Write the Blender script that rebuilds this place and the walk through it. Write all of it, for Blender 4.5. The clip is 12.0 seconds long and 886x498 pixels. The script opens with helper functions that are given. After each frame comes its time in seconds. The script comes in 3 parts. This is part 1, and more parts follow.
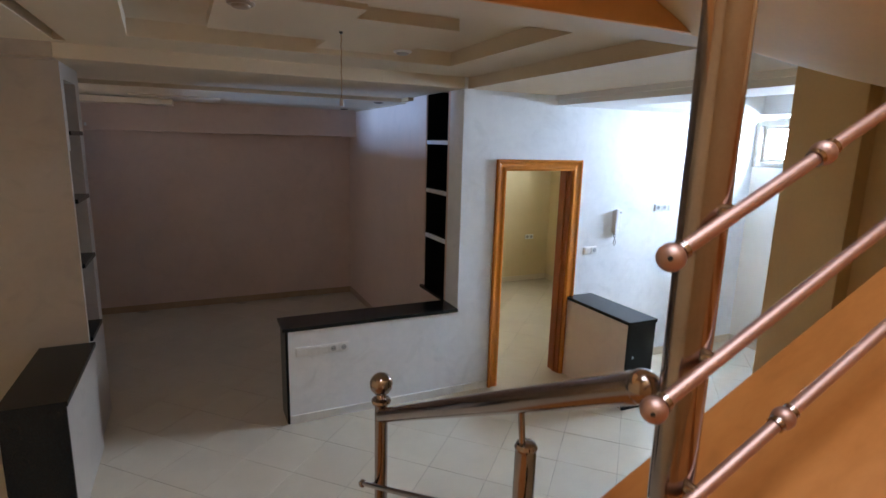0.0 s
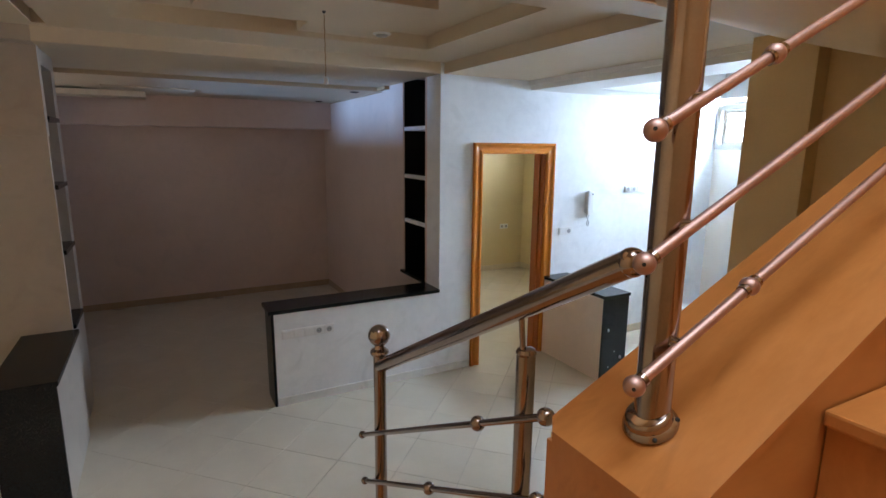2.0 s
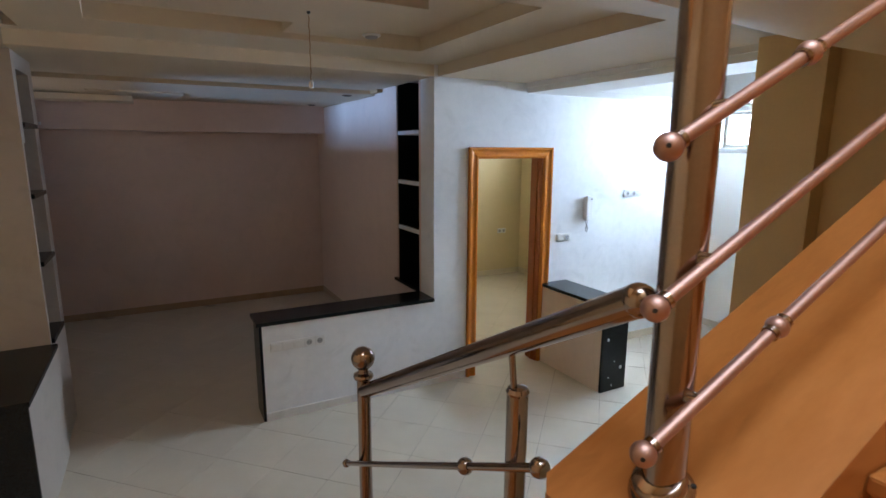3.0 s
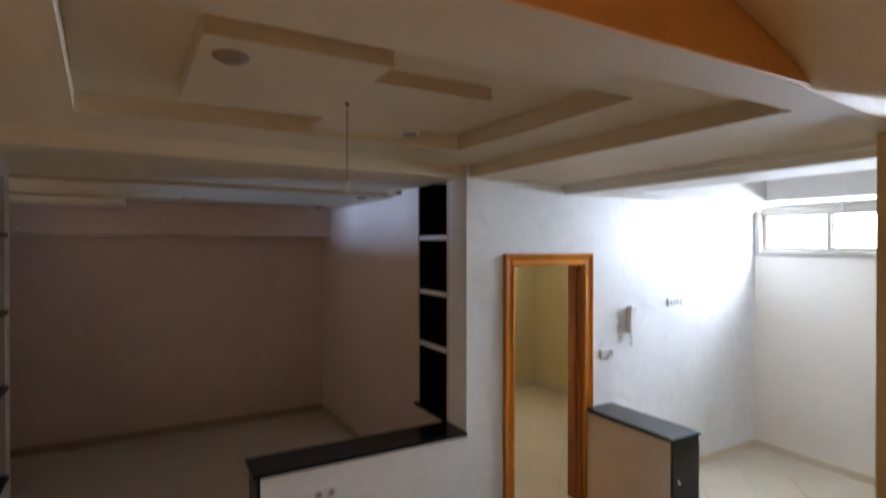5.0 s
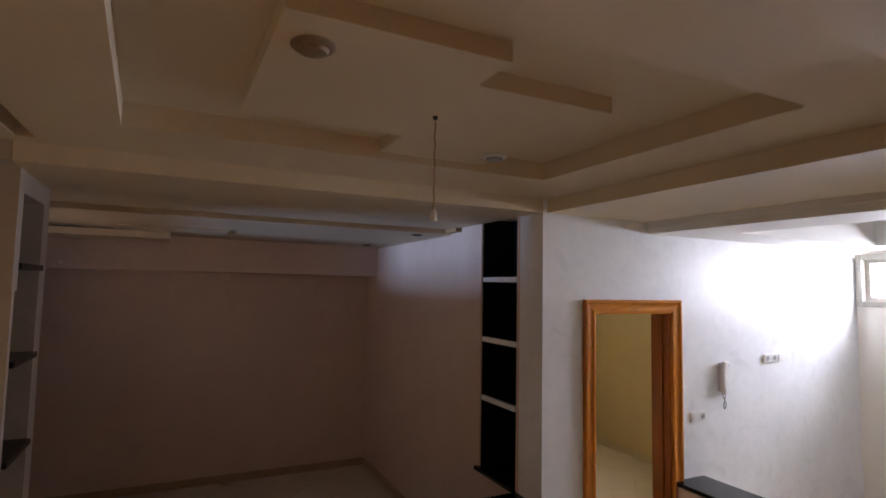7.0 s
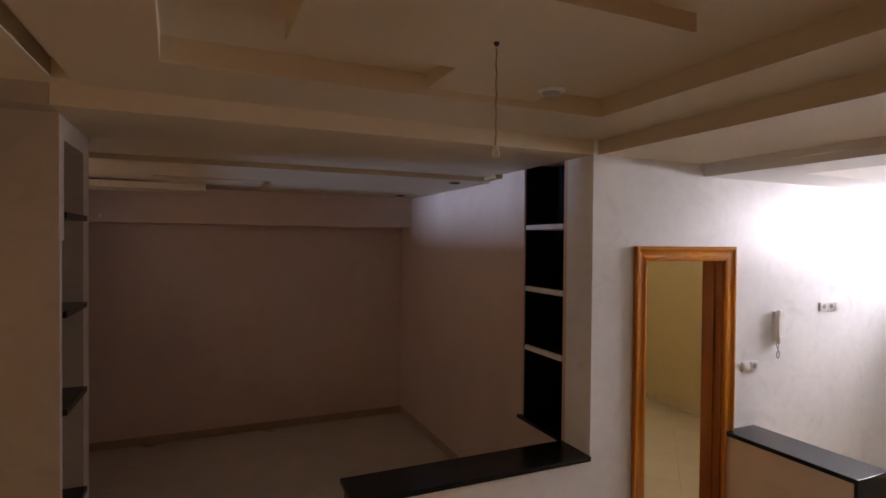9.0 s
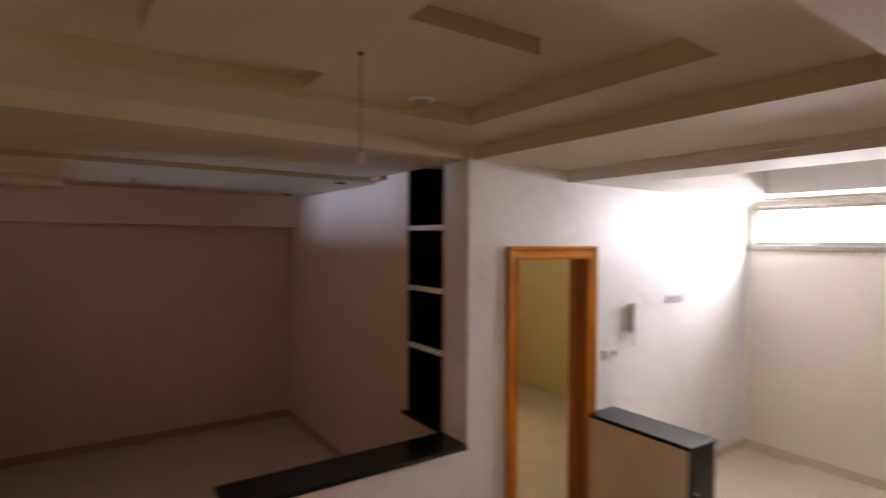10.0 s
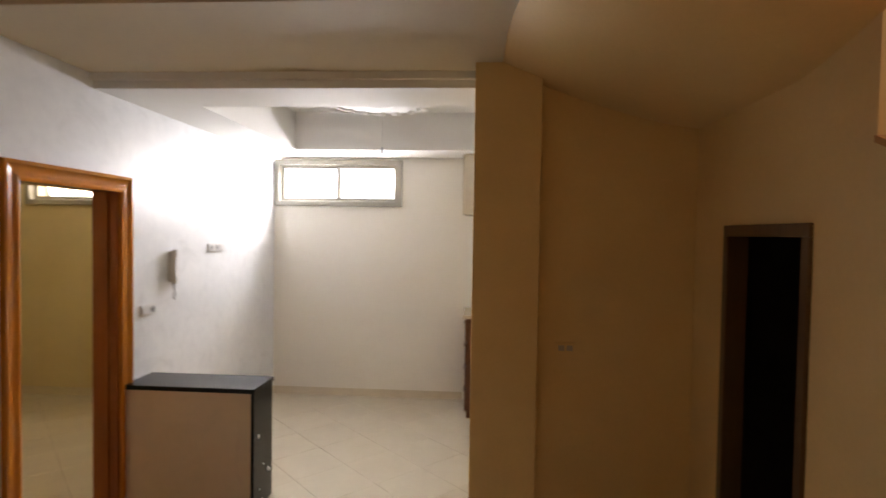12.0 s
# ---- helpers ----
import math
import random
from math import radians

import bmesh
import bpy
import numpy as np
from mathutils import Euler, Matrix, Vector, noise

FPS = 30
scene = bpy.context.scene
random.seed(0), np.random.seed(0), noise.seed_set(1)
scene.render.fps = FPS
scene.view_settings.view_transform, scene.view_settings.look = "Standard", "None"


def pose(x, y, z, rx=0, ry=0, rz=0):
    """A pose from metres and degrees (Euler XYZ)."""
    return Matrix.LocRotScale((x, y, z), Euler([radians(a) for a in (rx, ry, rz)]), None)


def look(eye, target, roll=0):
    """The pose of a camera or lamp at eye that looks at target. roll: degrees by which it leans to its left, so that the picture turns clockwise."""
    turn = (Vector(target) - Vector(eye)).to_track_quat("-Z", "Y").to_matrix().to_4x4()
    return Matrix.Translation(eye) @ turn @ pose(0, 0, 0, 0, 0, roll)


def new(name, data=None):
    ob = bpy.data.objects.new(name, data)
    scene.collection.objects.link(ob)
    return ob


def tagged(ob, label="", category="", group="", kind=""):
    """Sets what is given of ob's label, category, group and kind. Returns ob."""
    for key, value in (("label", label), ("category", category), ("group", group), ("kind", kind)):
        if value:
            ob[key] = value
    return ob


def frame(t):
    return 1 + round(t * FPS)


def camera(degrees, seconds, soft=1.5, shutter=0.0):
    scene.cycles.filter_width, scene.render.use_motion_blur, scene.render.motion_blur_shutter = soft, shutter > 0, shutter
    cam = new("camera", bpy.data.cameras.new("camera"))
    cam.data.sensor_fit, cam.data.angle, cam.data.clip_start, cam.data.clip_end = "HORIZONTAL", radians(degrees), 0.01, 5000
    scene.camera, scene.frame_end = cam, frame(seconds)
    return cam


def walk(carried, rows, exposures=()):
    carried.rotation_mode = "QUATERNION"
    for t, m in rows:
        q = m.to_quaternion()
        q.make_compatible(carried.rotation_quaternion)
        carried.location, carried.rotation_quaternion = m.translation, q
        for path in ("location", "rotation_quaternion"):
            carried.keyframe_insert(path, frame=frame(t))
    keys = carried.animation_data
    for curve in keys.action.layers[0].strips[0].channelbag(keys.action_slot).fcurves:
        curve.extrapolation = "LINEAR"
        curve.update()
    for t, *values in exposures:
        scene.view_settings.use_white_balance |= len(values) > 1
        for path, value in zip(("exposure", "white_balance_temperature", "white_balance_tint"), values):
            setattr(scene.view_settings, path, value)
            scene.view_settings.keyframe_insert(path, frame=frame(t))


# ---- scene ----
cam = camera(79.9, 12.0, shutter=0.5)
PATH = [
    (0, (0.107, 0.307, 2.247), (0.941, 2.082, 1.858), 1.5),
    (0.5, (0.06, 0.252, 2.186), (0.934, 2.008, 1.797), 1.1),
    (1, (0.022, 0.215, 2.153), (0.924, 1.957, 1.765), 0.8),
    (1.5, (0.001, 0.2, 2.118), (0.92, 1.934, 1.733), 0.6),
    (2, (-0.022, 0.206, 2.097), (0.906, 1.936, 1.715), 0.5),
    (2.5, (0.023, 0.239, 2.104), (0.95, 1.971, 1.727), 0.4),
    (2.7, (0.072, 0.266, 2.125), (1.0, 1.998, 1.749), 0.3),
    (4.3, (0.102, 0.707, 2.065), (1.051, 2.428, 1.698), 0.5),
    (4.5, (0.112, 0.791, 2.079), (1.066, 2.511, 1.716), 0.3),
    (5, (0.072, 1.02, 2.193), (1.06, 2.759, 2.181), 0.0),
    (5.5, (0.01, 1.14, 2.256), (0.996, 2.866, 2.478), -0.1),
    (5.8, (-0.016, 1.084, 2.282), (0.916, 2.811, 2.668), 4.6),
    (6, (-0.009, 1.201, 2.263), (0.86, 2.96, 2.651), 6.6),
    (6.2, (0.062, 1.233, 2.308), (0.835, 3.072, 2.452), 10.7),
    (6.5, (0.048, 1.402, 2.147), (0.904, 3.201, 2.322), 2.7),
    (7, (0.049, 1.529, 2.193), (0.928, 3.319, 2.338), 1.1),
    (7.2, (0.008, 1.548, 2.252), (0.879, 3.336, 2.461), 0.6),
    (8.8, (-0.022, 1.697, 2.142), (0.766, 3.535, 2.12), 0.8),
    (9, (-0.019, 1.696, 2.151), (0.784, 3.528, 2.122), 0.5),
    (9.5, (-0.015, 1.659, 2.196), (0.831, 3.471, 2.159), 0.2),
    (10, (0.046, 1.566, 2.166), (1.179, 3.214, 2.134), 0.4),
    (10.2, (0.053, 1.533, 2.152), (1.4, 3.01, 2.115), 1.1),
    (10.5, (0.104, 1.633, 2.075), (1.715, 2.818, 2.034), 1.0),
    (10.7, (0.125, 1.62, 2.02), (1.841, 2.647, 1.979), 1.3),
    (11, (0.191, 1.732, 1.95), (2.04, 2.493, 1.908), 0.7),
    (11.5, (0.178, 1.9, 1.878), (2.125, 2.356, 1.837), 0.3),
    (12, (0.159, 2.103, 1.804), (2.154, 2.234, 1.746), 0.9),
]
EXPO = [(0.0, 0.53, 5250, 11), (1.5, 0.61, 5200, 9), (2.5, 0.57, 5200, 9), (4.5, 0.29, 5550, 11), (5.5, 0.23, 6200, 18), (6.5, -0.12, 6400, 23), (9.0, -0.14, 7150, 29), (9.5, -0.16, 7400, 30), (10.5, 0.28, 7350, 24), (11.5, 0.28, 7450, 23), (12.0, 0.03, 7350, 20)]
walk(cam, [(t, look(eye, target, roll)) for t, eye, target, roll in PATH], EXPO)

# ---- light ----

world = bpy.data.worlds.new("sky")
scene.world = world
world.use_nodes = True
wn = world.node_tree
wbg = wn.nodes["Background"]
wsky = wn.nodes.new("ShaderNodeTexSky")
wsky.sky_type = "NISHITA"
wsky.sun_disc = False
wsky.sun_elevation = radians(48)
wsky.sun_rotation = radians(150)
wn.links.new(wsky.outputs[0], wbg.inputs[0])
wbg.inputs[1].default_value = 0.12


def area(name, eye, target, w, h, power, colour):
    d = bpy.data.lights.new(name, "AREA")
    d.shape, d.size, d.size_y, d.energy, d.color = "RECTANGLE", w, h, power, colour
    ob = new(name, d)
    ob.matrix_world = look(eye, target)
    return ob


sun = bpy.data.lights.new("sun", "SUN")
sun.energy, sun.angle, sun.color = 3.0, radians(0.5), (1.0, 0.95, 0.88)
sun_ob = new("sun", sun)
sun_ob.matrix_world = look((0, 0, 0), (0.35, 0.55, -0.75))

# daylight in the window openings (the salon has a high window round the corner)
area("window_daylight", (6.25, 3.6, 2.38), (4.0, 2.85, 0.9), 1.8, 0.85, 345, (0.84, 0.92, 1.0))
area("bedroom_daylight", (5.75, 6.2, 2.35), (3.5, 6.2, 1.2), 1.44, 0.5, 28, (1.0, 0.95, 0.8))
# warm fill lamp added at that window to brighten the dim salon
area("salon_warm_fill", (-1.83, 6.2, 2.18), (2.0, 7.0, 2.3), 0.95, 0.42, 6.0, (1.0, 0.76, 0.54))
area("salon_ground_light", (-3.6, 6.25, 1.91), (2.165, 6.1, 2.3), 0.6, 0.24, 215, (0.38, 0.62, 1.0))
# lamp in an added, unseen roof opening, standing in for daylight from above
area("stair_daylight", (0.6, 0.05, 4.84), (0.65, 0.25, 0), 1.9, 1.1, 47, (1.0, 0.96, 0.89))


# ---- materials ----
def material(name, colour, rough=0.5, metal=0.0, spec=0.5):
    m = bpy.data.materials.new(name)
    m.use_nodes = True
    b = m.node_tree.nodes["Principled BSDF"]
    b.inputs["Base Color"].default_value = (*colour, 1)
    b.inputs["Roughness"].default_value = rough
    b.inputs["Metallic"].default_value = metal
    b.inputs["Specular IOR Level"].default_value = spec
    return m, m.node_tree, b


def textured(name, dark, light, scale, rough=(0.4, 0.6), bump=0.1, fine=40.0, metal=0.0, stretch=(1, 1, 1), detail=6.0, lo=0.35, hi=0.7, fine_mix=0.25, jitter=0.0, spec=0.5, bump_dist=0.004, smudge=0.0):
    """Two-scale noise between two colours, with roughness variation and fine relief."""
    m, nt, b = material(name, light, rough[0], metal, spec)
    N, L = nt.nodes, nt.links
    mp = N.new("ShaderNodeMapping")
    mp.inputs["Scale"].default_value = stretch
    geo = N.new("ShaderNodeNewGeometry")
    L.new(geo.outputs["Position"], mp.inputs["Vector"])
    n1, n2 = N.new("ShaderNodeTexNoise"), N.new("ShaderNodeTexNoise")
    for n, s, dt in ((n1, scale, detail), (n2, fine, 4.0)):
        n.inputs["Scale"].default_value = s
        n.inputs["Detail"].default_value = dt
        n.inputs["Roughness"].default_value = 0.6
        L.new(mp.outputs[0], n.inputs["Vector"])
    mix = N.new("ShaderNodeMix")
    mix.inputs[0].default_value = fine_mix
    L.new(n1.outputs[0], mix.inputs[2])
    L.new(n2.outputs[0], mix.inputs[3])
    fac = mix.outputs[0]
    if jitter:
        oi = N.new("ShaderNodeObjectInfo")
        mm = N.new("ShaderNodeMath")
        mm.operation = "MULTIPLY_ADD"
        mm.inputs[1].default_value = jitter
        L.new(oi.outputs["Random"], mm.inputs[0])
        L.new(fac, mm.inputs[2])
        fac = mm.outputs[0]
    ramp = N.new("ShaderNodeValToRGB")
    ramp.color_ramp.elements[0].position, ramp.color_ramp.elements[1].position = lo, hi
    ramp.color_ramp.elements[0].color, ramp.color_ramp.elements[1].color = (*dark, 1), (*light, 1)
    L.new(fac, ramp.inputs[0])
    colour = ramp.outputs[0]
    if smudge:
        n3 = N.new("ShaderNodeTexNoise")
        n3.inputs["Scale"].default_value, n3.inputs["Detail"].default_value, n3.inputs["Distortion"].default_value = 2.6, 7.0, 2.2
        L.new(mp.outputs[0], n3.inputs["Vector"])
        r3 = N.new("ShaderNodeMapRange")
        r3.inputs["From Min"].default_value, r3.inputs["From Max"].default_value, r3.inputs["To Max"].default_value = 0.55, 0.72, smudge
        L.new(n3.outputs[0], r3.inputs[0])
        mc = N.new("ShaderNodeMix")
        mc.data_type = "RGBA"
        mc.inputs[7].default_value = tuple(0.55 * c for c in dark) + (1.0,)
        L.new(r3.outputs[0], mc.inputs[0])
        L.new(colour, mc.inputs[6])
        colour = mc.outputs[2]
    L.new(colour, b.inputs["Base Color"])
    rr = N.new("ShaderNodeMapRange")
    rr.inputs["To Min"].default_value, rr.inputs["To Max"].default_value = rough
    L.new(n1.outputs[0], rr.inputs[0])
    L.new(rr.outputs[0], b.inputs["Roughness"])
    bp = N.new("ShaderNodeBump")
    bp.inputs["Strength"].default_value, bp.inputs["Distance"].default_value = bump, bump_dist
    L.new(mix.outputs[0], bp.inputs["Height"])
    L.new(bp.outputs[0], b.inputs["Normal"])
    return m


M_WALL = textured("polished_white_plaster", (0.735, 0.755, 0.78), (0.83, 0.845, 0.865), 2.2, (0.26, 0.48), 0.25, 14, detail=8, lo=0.34, hi=0.6, fine_mix=0.35, smudge=0.2)
M_KWALL = textured("cream_white_wall_paint", (0.78, 0.74, 0.655), (0.83, 0.79, 0.71), 1.0, (0.4, 0.55), 0.1, 30, lo=0.3, hi=0.7)
M_SALON = textured("lilac_grey_plaster", (0.625, 0.485, 0.405), (0.705, 0.555, 0.465), 1.6, (0.26, 0.45), 0.2, 18, lo=0.3, hi=0.65, smudge=0.1)
M_CREAM = textured("cream_wall_paint", (0.68, 0.485, 0.225), (0.78, 0.56, 0.27), 1.5, (0.5, 0.7), 0.15, 60, lo=0.3, hi=0.7)
M_YELLOW = textured("pale_yellow_wall_paint", (0.62, 0.51, 0.28), (0.70, 0.58, 0.33), 1.5, (0.45, 0.65), 0.15, 50, lo=0.3, hi=0.7)
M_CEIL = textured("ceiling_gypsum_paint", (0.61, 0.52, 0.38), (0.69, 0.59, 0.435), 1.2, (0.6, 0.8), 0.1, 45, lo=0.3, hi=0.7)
M_KCEIL = textured("white_gypsum_paint", (0.74, 0.73, 0.70), (0.80, 0.79, 0.77), 1.2, (0.6, 0.8), 0.08, 45)
M_GRANITE = textured("black_granite", (0.004, 0.005, 0.006), (0.018, 0.022, 0.022), 90, (0.16, 0.26), 0.03, 320, lo=0.4, hi=0.75, fine_mix=0.5, spec=0.25, bump_dist=0.0005)
M_MARBLE = textured("orange_marble", (0.40, 0.155, 0.030), (0.52, 0.222, 0.052), 3.2, (0.28, 0.45), 0.06, 26, stretch=(0.6, 2.4, 1.4), lo=0.3, hi=0.66, fine_mix=0.3, bump_dist=0.001, smudge=0.4)
M_TILE = textured("cream_ceramic_tile", (0.58, 0.515, 0.40), (0.68, 0.61, 0.48), 4.0, (0.1, 0.2), 0.03, 60, lo=0.2, hi=0.85, jitter=0.16, bump_dist=0.0008)
M_GROUT = textured("grey_grout", (0.28, 0.235, 0.18), (0.56, 0.50, 0.40), 2.6, (0.8, 0.95), 0.3, 60, lo=0.42, hi=0.60, fine_mix=0.2)
M_SKIRT = textured("cream_ceramic_skirting", (0.64, 0.555, 0.42), (0.72, 0.63, 0.48), 5, (0.18, 0.3), 0.03, 60)
M_SKIRT_PALE = textured("dusty_white_skirting", (0.68, 0.67, 0.64), (0.77, 0.765, 0.745), 5, (0.3, 0.45), 0.05, 60, smudge=0.35)
# plain steel; both base colours carry some of the orange marble's reflection
M_STEEL = textured("polished_steel_marble_tint", (0.32, 0.26, 0.228), (0.42, 0.345, 0.305), 5, (0.10, 0.18), 0.02, 200, metal=1.0, bump_dist=0.0005)
M_ROD = textured("satin_steel_marble_tint", (0.46, 0.30, 0.25), (0.56, 0.38, 0.32), 6, (0.42, 0.55), 0.02, 200, metal=1.0, bump_dist=0.0005)
M_HALF = textured("pale_pink_beige_plaster", (0.67, 0.555, 0.47), (0.75, 0.625, 0.53), 1.6, (0.3, 0.48), 0.15, 18, lo=0.3, hi=0.65, smudge=0.1)
# cream face with the marble's orange bounce put into its colour
M_BAND = textured("orange_bounce_on_cream", (0.74, 0.39, 0.12), (0.82, 0.45, 0.155), 1.5, (0.45, 0.6), 0.1, 50, lo=0.3, hi=0.7)
# darker than the white plaster: the west side's dimness is in the colour
M_WEST = textured("dim_side_grey_tan", (0.39, 0.335, 0.275), (0.46, 0.395, 0.325), 1.6, (0.3, 0.48), 0.15, 18, lo=0.3, hi=0.65, smudge=0.2)
M_SALON_SKIRT = textured("dull_brown_skirting", (0.36, 0.25, 0.15), (0.44, 0.31, 0.20), 5, (0.3, 0.45), 0.03, 60)
M_WOOD = textured("varnished_orange_wood", (0.50, 0.168, 0.013), (0.58, 0.20, 0.019), 3.0, (0.12, 0.22), 0.03, 30, stretch=(9, 9, 0.7), lo=0.3, hi=0.7, fine_mix=0.12, bump_dist=0.001)
# shaded copy of the frame's wood: the reveal's shadow is in the colour
M_JAMB = textured("orange_wood_shaded", (0.25, 0.066, 0.009), (0.33, 0.092, 0.014), 3.0, (0.2, 0.3), 0.04, 30, stretch=(9, 9, 0.7), lo=0.3, hi=0.7, bump_dist=0.001)
M_ALU = textured("beige_aluminium", (0.29, 0.27, 0.225), (0.34, 0.315, 0.265), 8, (0.35, 0.5), 0.02, 120)
M_PLASTIC = textured("white_plastic", (0.72, 0.72, 0.72), (0.80, 0.80, 0.80), 6, (0.3, 0.4), 0.02, 150)
M_DARK, _, _ = material("dark_socket_hole", (0.02, 0.02, 0.02), 0.6)
M_GREYP, _, _ = material("grey_plastic", (0.35, 0.35, 0.36), 0.45)
M_CABLE, _, _ = material("tan_cable", (0.35, 0.22, 0.10), 0.6)
# brown gives a flat disc the shade of a recessed hole
M_DISC = textured("disc_recess_brown", (0.24, 0.18, 0.125), (0.30, 0.23, 0.16), 12, (0.45, 0.6), 0.05, 120)
# near black puts the closet's shade into the colour; spotlight lenses share it
M_NEARBLACK = textured("closet_shade_and_lens_black", (0.02, 0.018, 0.015), (0.045, 0.04, 0.035), 5, (0.8, 0.95), 0.3, 60)
M_BROWN = textured("brown_cabinet_wood", (0.10, 0.035, 0.012), (0.20, 0.075, 0.025), 4, (0.3, 0.4), 0.05, 30, stretch=(8, 8, 0.8))
M_DFRAME = textured("dull_brown_door_wood", (0.09, 0.046, 0.018), (0.14, 0.074, 0.03), 4, (0.4, 0.55), 0.05, 30, stretch=(8, 8, 0.8))
M_GLASS, _nt, _b = material("frosted_glass", (0.97, 0.98, 1.0), 0.12)
_b.inputs["Transmission Weight"].default_value = 1.0
_b.inputs["IOR"].default_value = 1.05


# ---- mesh helpers ----
def add_box(bm, x0, x1, y0, y1, z0, z1):
    m = Matrix.LocRotScale(((x0 + x1) / 2, (y0 + y1) / 2, (z0 + z1) / 2), None, (abs(x1 - x0), abs(y1 - y0), abs(z1 - z0)))
    return bmesh.ops.create_cube(bm, size=1.0, matrix=m)["verts"]


def boxes(*bs, bevel=0.0):
    bm = bmesh.new()
    for b in bs:
        add_box(bm, *b)
    if bevel:
        bmesh.ops.bevel(bm, geom=bm.edges[:], offset=bevel, segments=2, affect="EDGES", profile=0.6)
    return bm


def tube(a, b, r, bm=None, seg=20, r2=None):
    bm = bm or bmesh.new()
    a, b = Vector(a), Vector(b)
    d = b - a
    m = Matrix.Translation((a + b) / 2) @ d.to_track_quat("Z", "Y").to_matrix().to_4x4()
    bmesh.ops.create_cone(bm, cap_ends=True, segments=seg, radius1=r, radius2=r if r2 is None else r2, depth=d.length, matrix=m)
    return bm


def ball(c, r, bm=None, squash=1.0):
    bm = bm or bmesh.new()
    bmesh.ops.create_uvsphere(bm, u_segments=20, v_segments=12, radius=r, matrix=Matrix.Translation(c) @ Matrix.Diagonal((1, 1, squash, 1)))
    return bm


def lathe(profile, centre, seg=24):
    """A turned solid about z; profile: (radius, height) from below upward."""
    bm = bmesh.new()
    rings = []
    for r, z in profile:
        rings.append([bm.verts.new((centre[0] + r * math.cos(2 * math.pi * i / seg), centre[1] + r * math.sin(2 * math.pi * i / seg), centre[2] + z)) for i in range(seg)])
    for lo, hi in zip(rings, rings[1:]):
        for i in range(seg):
            bm.faces.new((lo[i], lo[(i + 1) % seg], hi[(i + 1) % seg], hi[i]))
    bm.faces.new(rings[0][::-1])
    bm.faces.new(rings[-1])
    return bm


def prism(poly, axis, lo, hi):
    """A polygon extruded along 'x', 'y' or 'z'; its 2D points are the other two axes in order."""
    bm = bmesh.new()

    def at(p, v):
        return {"x": (v, p[0], p[1]), "y": (p[0], v, p[1]), "z": (p[0], p[1], v)}[axis]

    a = [bm.verts.new(at(p, lo)) for p in poly]
    b = [bm.verts.new(at(p, hi)) for p in poly]
    bm.faces.new(a)
    bm.faces.new(b[::-1])
    n = len(poly)
    for i in range(n):
        bm.faces.new((a[i], b[i], b[(i + 1) % n], a[(i + 1) % n]))
    bmesh.ops.recalc_face_normals(bm, faces=bm.faces[:])
    return bm


def wire(points, r, name="wire"):
    """A thin round cable along the points, as a mesh of short tubes."""
    bm = bmesh.new()
    for a, b in zip(points, points[1:]):
        tube(a, b, r, bm, 8)
    return bm


def mesh(name, bm, mat, smooth=False):
    me = bpy.data.meshes.new(name)
    bm.to_mesh(me)
    bm.free()
    me.materials.append(mat)
    if smooth:
        me.polygons.foreach_set("use_smooth", [True] * len(me.polygons))
        me.set_sharp_from_angle(angle=radians(35))
    return me


def part(name, bm, mat, parent=None, label="", smooth=False):
    ob = new(name, mesh(name, bm, mat, smooth))
    if parent:
        ob.parent = parent
        ob.matrix_parent_inverse = parent.matrix_world.inverted()
    if label:
        ob["label"] = label
    return ob


def empty(name, at, label, category, group="", kind=""):
    ob = new(name)
    ob.location = at
    bpy.context.view_layer.update()
    ob.empty_display_size = 0.1
    return tagged(ob, label, category, group, kind)


def structure(name, bm, mat, label, category):
    return tagged(part(name, bm, mat), label, category, kind="structure")


# ---- setting: plan numbers ----
YN = 4.35            # living side of the door wall
XP = 2.165           # salon face of the shelf wall
XE = 5.87            # window wall
L0, L1, L2, LP = 2.70, 2.79, 2.885, 2.825   # ceiling levels
TOP = 3.05

floor = structure("floor", boxes((-2.4, 6.3, -1.0, 8.4, -0.2, -0.004)), M_GROUT, "cream ceramic floor tiles laid on the diagonal", "floor")

# door wall with its opening, ending in the white pillar
wall_north = structure("wall_north", boxes(
    (XP, 2.5, YN, 4.61, -0.05, TOP), (2.5, 2.58, YN, 4.50, -0.05, TOP), (3.34, 6.15, YN, 4.50, -0.05, TOP), (2.58, 3.34, YN, 4.50, 2.05, TOP)),
    M_WALL, "polished white plaster wall with a cloudy trowelled finish", "wall")
# window wall
structure("wall_east", boxes(
    (XE, 6.15, 1.2, YN, -0.05, 2.085), (XE, 6.15, 1.2, 2.93, 2.085, 2.59), (XE, 6.15, 4.34, YN, 2.085, 2.59), (XE, 6.15, 1.2, YN, 2.59, TOP)),
    M_KWALL, "smooth cream-white wall under a high window", "wall")
structure("wall_kitchen_south", boxes((3.25, 6.15, 1.0, 1.2, -0.05, TOP)), M_KWALL, "plain white kitchen wall", "wall")
# shelf wall between salon and bedroom, with the niche
structure("wall_salon_east", boxes(
    (XP, 2.5, 4.61, 4.645, -0.05, TOP), (XP, 2.5, 5.14, 8.2, -0.05, TOP), (XP, 2.5, 4.645, 5.14, -0.05, 0.80), (XP, 2.5, 4.645, 5.14, 2.74, TOP), (2.45, 2.5, 4.645, 5.14, 0.80, 2.74)),
    M_SALON, "lilac-grey polished plaster wall with a tall shelf niche", "wall")
structure("wall_salon_north", boxes((-1.8, XP, 7.97, 8.2, -0.05, TOP)), M_SALON, "dim lilac-grey plaster wall of the salon", "wall")
